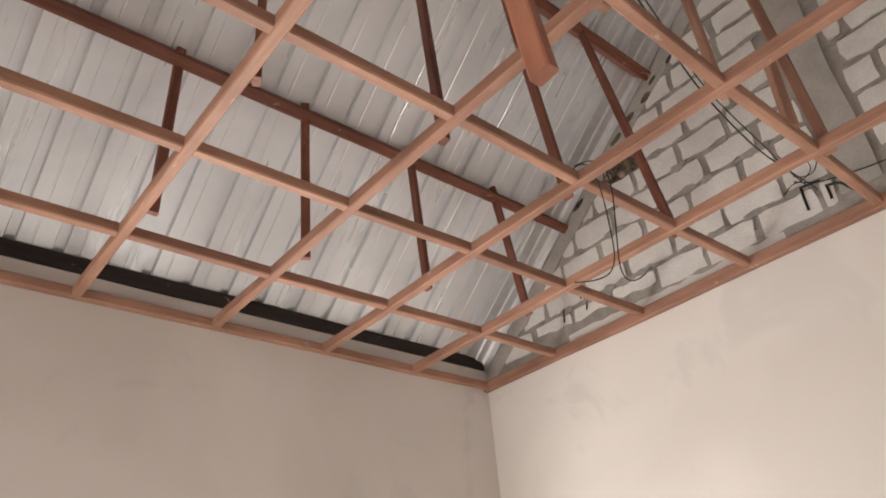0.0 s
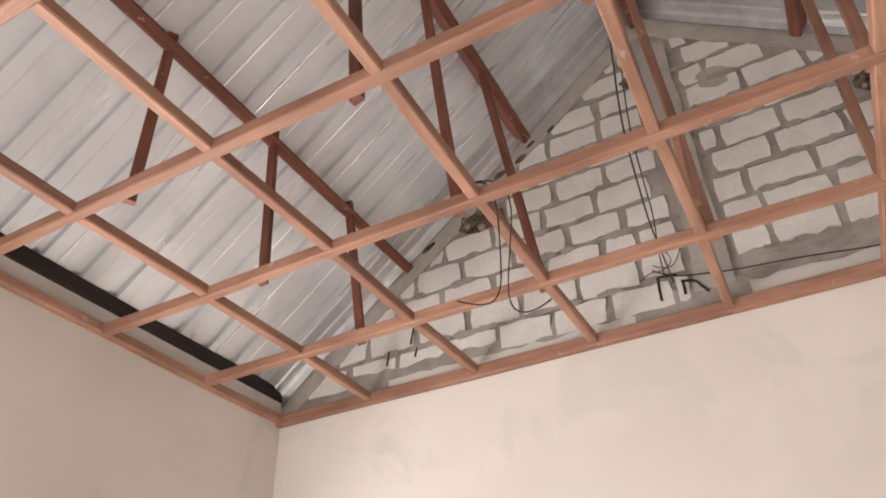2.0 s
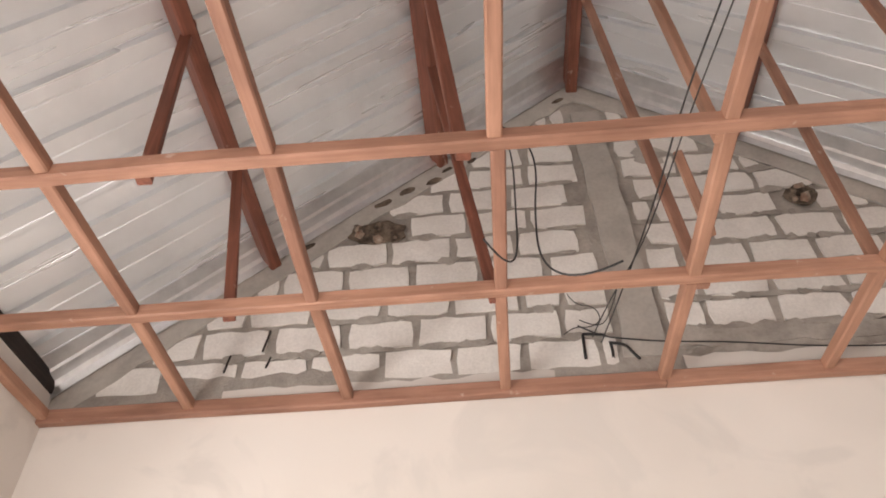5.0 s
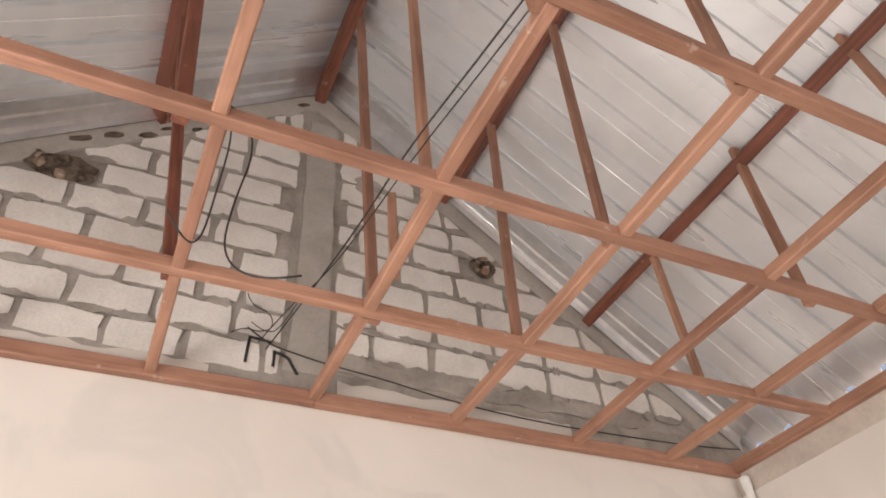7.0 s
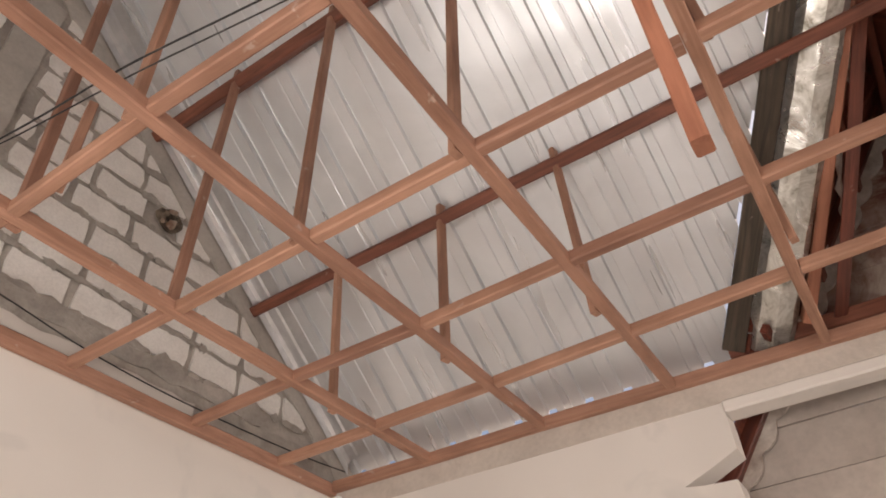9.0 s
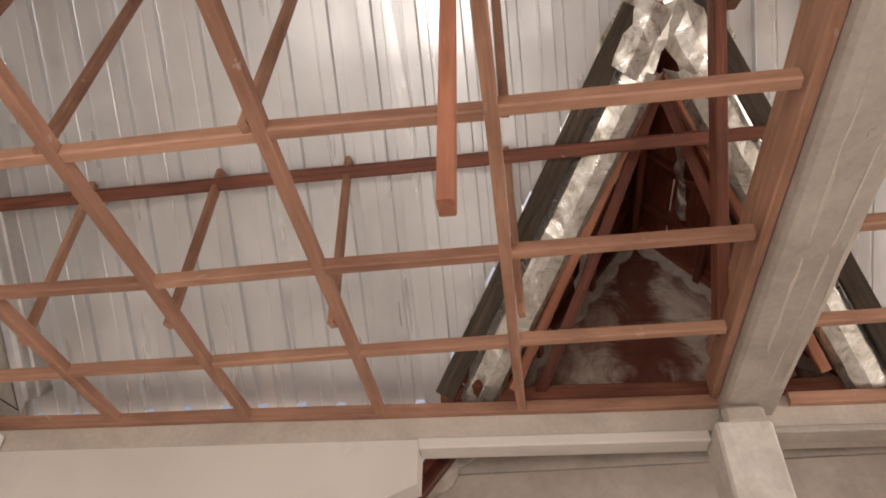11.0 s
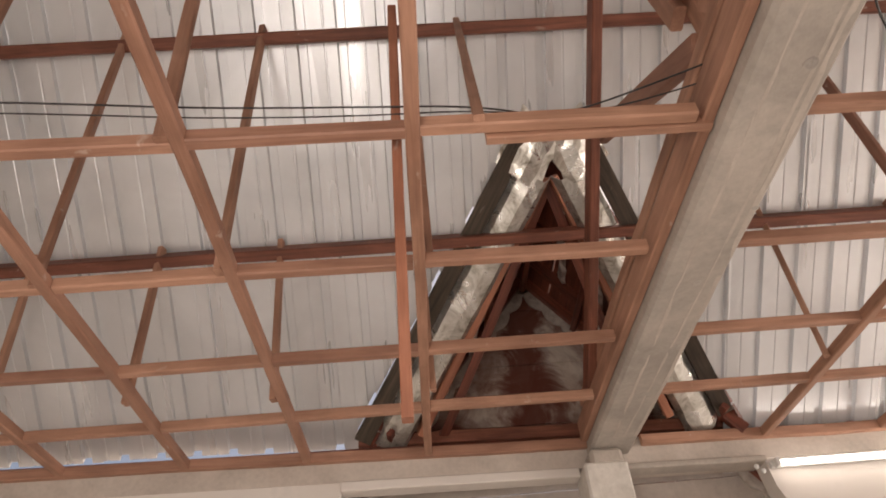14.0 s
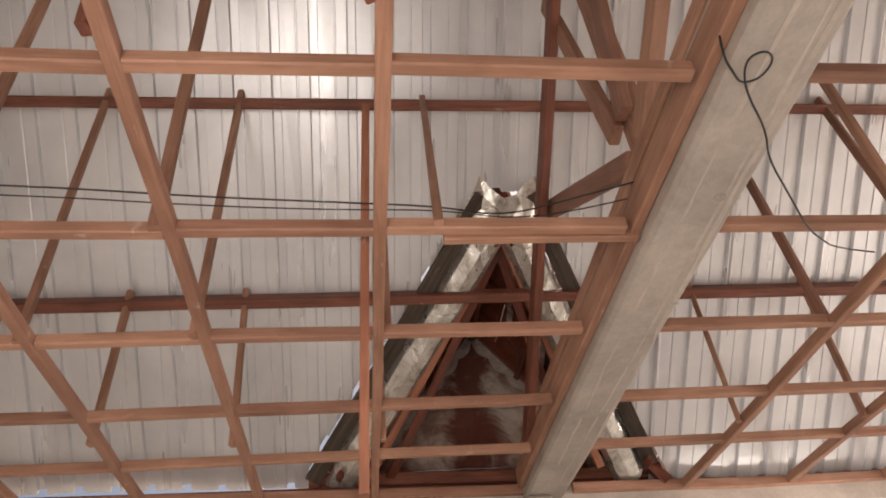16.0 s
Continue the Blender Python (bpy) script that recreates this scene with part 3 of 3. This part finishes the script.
# ---- tube lamp on the ring beam ----
LX = east(-4.85)
tube_lamp = thing("tube_lamp", "lit white fluorescent tube lamp below the ring beam", "lamp", "", "", (LX - 0.03, -4.85, 2.70))
askew(part("housing", block(EAST - 0.04, EAST - 0.006, -5.5, -4.22, 2.69, 2.725, 0.006), PLASTIC, tube_lamp))
bm = bmesh.new()
bmesh.ops.create_cone(bm, cap_ends=True, segments=16, radius1=0.016, radius2=0.016, depth=1.2, matrix=pose(EAST - 0.068, -4.86, 2.70, 90, 0, 0))
askew(part("tube", bm, TUBE, tube_lamp, "glowing white tube"))
for y in (-4.24, -5.48):
    askew(part("socket", block(EAST - 0.09, EAST - 0.042, y - 0.012, y + 0.012, 2.68, 2.725, 0.004), PLASTIC, tube_lamp))
for y, z in ((-4.17, 2.675), (-4.14, 2.70)):
    bm = bmesh.new()
    bmesh.ops.create_uvsphere(bm, u_segments=10, v_segments=6, radius=0.014, matrix=pose(EAST - 0.03, y, z))
    askew(part("connector", bm, PLASTIC, tube_lamp, "small white wire connector"))

# ---- cables ----
RC = 0.003
cable("cable", [(2.2, -0.01, 3.07), (2.22, -0.3, 3.02), (2.24, -0.63, 2.965), (2.27, -0.92, 2.955), (2.30, -1.19, 2.985), (2.37, -1.5, 3.03), (2.43, -1.85, 3.05), (2.44, -2.3, 3.03), (2.45, -2.62, 3.02), (2.55, -2.85, 3.06), (2.5, -3.1, 3.1), (2.33, -3.3, 3.03)], RC, "thin black cable sagging over the ceiling battens")
cable("cable", [(2.17, -0.01, 3.1), (2.2, -0.3, 3.05), (2.26, -0.63, 2.985), (2.29, -0.92, 2.965), (2.32, -1.19, 2.965), (2.39, -1.5, 3.01), (2.45, -1.85, 3.03), (2.46, -2.3, 3.015), (2.46, -2.62, 3.015), (2.5, -2.95, 2.99), (2.38, -3.28, 3.0)], RC * 0.8, "thin black cable sagging over the ceiling battens")
cable("cable", [(1.78, -1.2, 2.94), (1.81, -1.17, 2.98), (1.84, -1.14, 2.9), (1.83, -1.12, 2.7), (1.82, -1.12, 2.53), (1.78, -1.18, 2.47), (1.74, -1.27, 2.46)], RC * 0.8, "black cable end looped over a batten crossing")
cable("cable", [(1.79, -1.2, 2.95), (1.86, -1.16, 2.97), (1.9, -1.15, 2.85), (1.87, -1.15, 2.65), (1.86, -1.18, 2.45), (1.94, -1.21, 2.38), (2.02, -1.25, 2.39)], RC * 0.8, "black cable end looped over a batten crossing")
cable("cable", [(2.12, -0.01, 3.16), (2.2, -0.012, 3.1), (2.3, -0.01, 3.08), (2.45, -0.03, 3.04), (2.7, -0.03, 3.02), (3.0, -0.04, 2.965), (3.4, -0.03, 2.95), (3.8, -0.03, 2.955), (4.3, -0.03, 2.97), (4.6, -0.03, 3.0)], RC, "black cable lying along the foot of the gable")
cable("cable", [(2.06, -0.01, 3.12), (2.1, -0.02, 3.15), (2.16, -0.03, 3.13), (2.22, -0.02, 3.17), (2.2, -0.03, 3.24), (2.12, -0.02, 3.26), (2.1, -0.02, 3.32)], RC * 0.7, "tangled black wire ends at a wall box")
cable("cable", [(2.13, -0.02, 3.18), (2.2, -0.03, 3.12), (2.26, -0.03, 3.2), (2.3, -0.05, 3.3)], RC * 0.7, "tangled black wire ends at a wall box")
cable("cable", [(1.68, BEAM_N + 0.03, 2.9), (1.70, -3.22, 2.815), (1.74, -3.26, 2.80), (1.77, -3.29, 2.80), (1.755, -3.335, 2.80), (1.70, -3.35, 2.805), (1.67, -3.31, 2.80), (1.70, -3.27, 2.80), (1.79, -3.31, 2.80), (1.9, -3.41, 2.78), (2.0, -3.46, 2.78), (2.12, -3.57, 2.77), (2.3, -3.73, 2.78), (2.38, -3.83, 2.8), (2.5, -3.97, 2.86), (2.6, -4.2, 2.92)], RC, "black cable looped under the concrete beam")

pipe = new("pipe")
PX = east(0) - 0.03
pipe.location = (PX, -0.075, 0)
tagged(pipe, "white plastic pipe standing in the wall corner", "pipe")
bm = bmesh.new()
bmesh.ops.create_cone(bm, cap_ends=True, segments=14, radius1=0.02, radius2=0.02, depth=2.82, matrix=pose(PX, -0.075, 1.41))
part("tube", bm, PLASTIC, pipe)
bm = bmesh.new()
bmesh.ops.create_cone(bm, cap_ends=True, segments=14, radius1=0.024, radius2=0.024, depth=0.05, matrix=pose(PX, -0.075, 2.79))
part("socket", bm, PLASTIC, pipe)

# pock marks under the beam
for x, y, r in ((3.15, -3.40, 0.018), (4.02, -3.41, 0.022), (2.2, -3.42, 0.02), (2.75, -3.47, 0.012), (3.6, -3.45, 0.01)):
    pts = [(x + r * math.cos(a * 0.7) * random.uniform(0.7, 1.2), y + r * math.sin(a * 0.7) * random.uniform(0.7, 1.2), 2.8205) for a in range(9)]
    part("pock_mark", slab(pts, (0, 0, -1), 0.002), MORTAR, beam, "dark pock mark in the concrete")

# wall box with its bent conduit ends
wall_box = thing("wall_box", "black conduit stubs bent round an open wall box", "wall box", "", "", (2.22, 0, 3.05))
for pts in ([(2.13, 0.0, 3.0), (2.13, -0.006, 3.05), (2.135, -0.004, 3.12)], [(2.135, -0.004, 3.12), (2.18, -0.008, 3.115), (2.22, -0.004, 3.11)], [(2.235, -0.004, 3.0), (2.24, -0.006, 3.04), (2.235, -0.004, 3.075)], [(2.235, -0.005, 3.07), (2.29, -0.008, 3.06), (2.31, -0.006, 3.02), (2.335, -0.004, 2.985)]):
    cable("conduit", pts, 0.006, "", BLACK, wall_box)

# ---- gable: bricks, bands and broken spots ----


def band_line(x):
    """Top of the bricks under the smooth band along the roof."""
    return RIDGE_Z - 0.24 - 0.80 * abs(x - RIDGE_X)


def outline(pts, y, depth):
    bm = slab([(x, y, z) for x, z in pts], (0, 1, 0), depth)
    return bm


def brick_points(x0, x1, z0, z1, j=0.007):
    pts = []
    nx = max(2, int((x1 - x0) / 0.05))
    side = [(x0 + (x1 - x0) * i / nx, z0) for i in range(nx + 1)] + [(x1, z0 + (z1 - z0) * 0.5)] + [(x1 - (x1 - x0) * i / nx, z1) for i in range(nx + 1)] + [(x0, z0 + (z1 - z0) * 0.5)]
    for x, z in side:
        x += random.uniform(-j, j)
        z += random.uniform(-j, j)
        corner = (x < x0 + 0.012 or x > x1 - 0.012) and (z < z0 + 0.012 or z > z1 - 0.012)
        if corner:
            x += 0.004 * (1 if x < (x0 + x1) / 2 else -1)
            z += 0.003 * (1 if z < (z0 + z1) / 2 else -1)
        pts.append((x, min(z, band_line(x) + random.uniform(-0.01, 0.01))))
    return pts


def wavy(x0, x1, z, amp, step=0.06):
    n = max(2, int((x1 - x0) / step))
    return [(x0 + (x1 - x0) * i / n, z + random.uniform(-amp, amp)) for i in range(n + 1)]


for s in (-1, 1):
    xs = [RIDGE_X + s * 2.45 * i / 34 for i in range(35)]
    up = [(x, roof_z(x) - 0.035) for x in xs]
    lo = [(x, band_line(x) - 0.005 + random.uniform(-0.018, 0.018)) for x in reversed(xs)]
    part("edge_band", outline(up + lo, -0.002, 0.012), RENDER_GREY, wall_north, "smooth grey cement band")
part("pier", outline([(2.275, 3.0), (2.45, 3.0)] + [(2.45 + random.uniform(-0.006, 0.006), 3.0 + 0.16 * i) for i in range(1, 11)] + [(2.30 + random.uniform(-0.006, 0.006), 4.6 - 0.16 * i) for i in range(10)], -0.004, 0.016), RENDER_GREY, wall_north, "smooth grey cement pier")
part("foot_band", outline(wavy(0.02, 4.6, 2.905, 0.002) + list(reversed(wavy(0.02, 4.6, 3.03, 0.016))), 0.001, 0.01), MORTAR, wall_north, "rough grey mortar band")
part("foot_smear", outline(wavy(2.5, 4.0, 3.03, 0.012) + list(reversed(wavy(2.5, 4.0, 3.125, 0.028))), -0.003, 0.01), MORTAR, wall_north, "rough grey mortar smear")
part("foot_plaster", outline(wavy(2.5, 3.6, 2.91, 0.002) + list(reversed(wavy(2.5, 3.6, 2.985, 0.01))), -0.004, 0.01), PLASTER, wall_north)
part("foot_plaster", outline(wavy(0.7, 2.0, 2.91, 0.002) + list(reversed(wavy(0.7, 2.0, 2.96, 0.012))), -0.004, 0.01), PLASTER, wall_north)

# flat patches: two broken pockets with their shade as dark colour, then a wooden stump
for x0, x1, z0, z1 in ((1.13, 1.44, 3.70, 3.86), (3.17, 3.34, 3.76, 3.90), (2.17, 2.30, 4.34, 4.43)):
    flat_dark = part("broken_pocket", outline([((x0 + x1) / 2 + (x1 - x0) / 2 * math.cos(a * 0.419) * random.uniform(0.75, 1.1), (z0 + z1) / 2 + (z1 - z0) / 2 * math.sin(a * 0.419) * random.uniform(0.7, 1.1)) for a in range(15)], -0.006, 0.008), RUBBLE, wall_north, "flat dark patch for a broken pocket or a stump")
    for q in range(9):
        bm = bmesh.new()
        bmesh.ops.create_icosphere(bm, subdivisions=1, radius=random.uniform(0.012, 0.032))
        for v in bm.verts:
            v.co *= random.uniform(0.7, 1.25)
        part("rubble", bm, BRICK_RED if q % 3 == 0 else RUBBLE, wall_north, "", Matrix.Translation((random.uniform(x0 + 0.04, x1 - 0.04), -0.008, random.uniform(z0 + 0.03, z1 - 0.03))))
for x, z in ((1.55, 4.12), (1.62, 4.2), (1.75, 4.26), (1.3, 3.98), (1.42, 4.06), (0.95, 3.72), (0.62, 3.5), (2.25, 4.72)):
    rx, rz = random.uniform(0.02, 0.05), random.uniform(0.012, 0.022)
    part("damp_dab", outline([(x + rx * math.cos(a * 0.63) * random.uniform(0.8, 1.2) , z + (rz * math.sin(a * 0.63) + rx * 0.5 * math.cos(a * 0.63)) * random.uniform(0.8, 1.2)) for a in range(10)], -0.005, 0.004), RUBBLE, wall_north, "dark dab of wet mortar")

for pts in (((0.85, 3.245), (0.83, 3.14)), ((0.70, 3.13), (0.685, 3.05)), ((0.87, 3.11), (0.855, 3.06))):
    stick("crack", (pts[0][0], -0.003, pts[0][1]), (pts[1][0], -0.003, pts[1][1]), 0.006, 0.008, BLACK_WOOD, wall_north, "open black crack", (0, 1, 0), 0.004)

k = 0
z = 2.9725
while z < 4.7:
    h = 0.126
    x = (-0.13 if k % 2 == 0 else -0.03) + 0.016
    if z > 3.9:
        x += random.uniform(-0.1, 0.1)
    while x < 4.6:
        w = 0.262 + random.uniform(-0.012, 0.012)
        if random.random() < 0.07:
            w *= 0.5
        a, b = x, x + w
        x = b + 0.03 + random.uniform(-0.006, 0.006)
        if k == 0 and a > 2.5:
            continue
        for p, q in ((a, min(b, 2.26)), (max(a, 2.485), b)):
            mid = (p + q) / 2
            if q - p < 0.05 or (p == a and q != b and a > 2.26):
                continue
            reach = (RIDGE_Z - 0.24 - z - 0.03) / 0.80
            p, q = max(p, RIDGE_X - reach), min(q, RIDGE_X + reach)
            if q - p < 0.05:
                continue
            if 1.2 < mid < 1.42 and 3.7 < z + h / 2 < 3.86 or 3.2 < mid < 3.32 and 3.76 < z + h / 2 < 3.9:
                continue
            part("brick", outline(brick_points(p, q, z + random.uniform(-0.004, 0.004), z + h), 0.002 + random.uniform(-0.003, 0.003), 0.03), BRICK, wall_north)
    z += 0.1545
    k += 1

# mortar squeezed over the brick edges
def smear(x, z, rx, rz, material=MORTAR):
    pts = [(x + rx * math.cos(a * 0.524) * random.uniform(0.65, 1.25), z + rz * math.sin(a * 0.524) * random.uniform(0.6, 1.3)) for a in range(12)]
    part("mortar_smear", outline(pts, -0.003 + random.uniform(-0.001, 0.001), 0.004), material, wall_north)


smear(2.64, 4.2, 0.1, 0.07, RENDER_GREY)
made = 0
while made < 150:
    x, row = random.uniform(0.3, 4.4), random.randrange(0, 10)
    z = 3.127 + 0.1545 * row - 0.014
    if z < band_line(x) - 0.05 and not 2.2 < x < 2.5:
        smear(x, z, random.uniform(0.015, 0.08), random.uniform(0.009, 0.024))
        made += 1
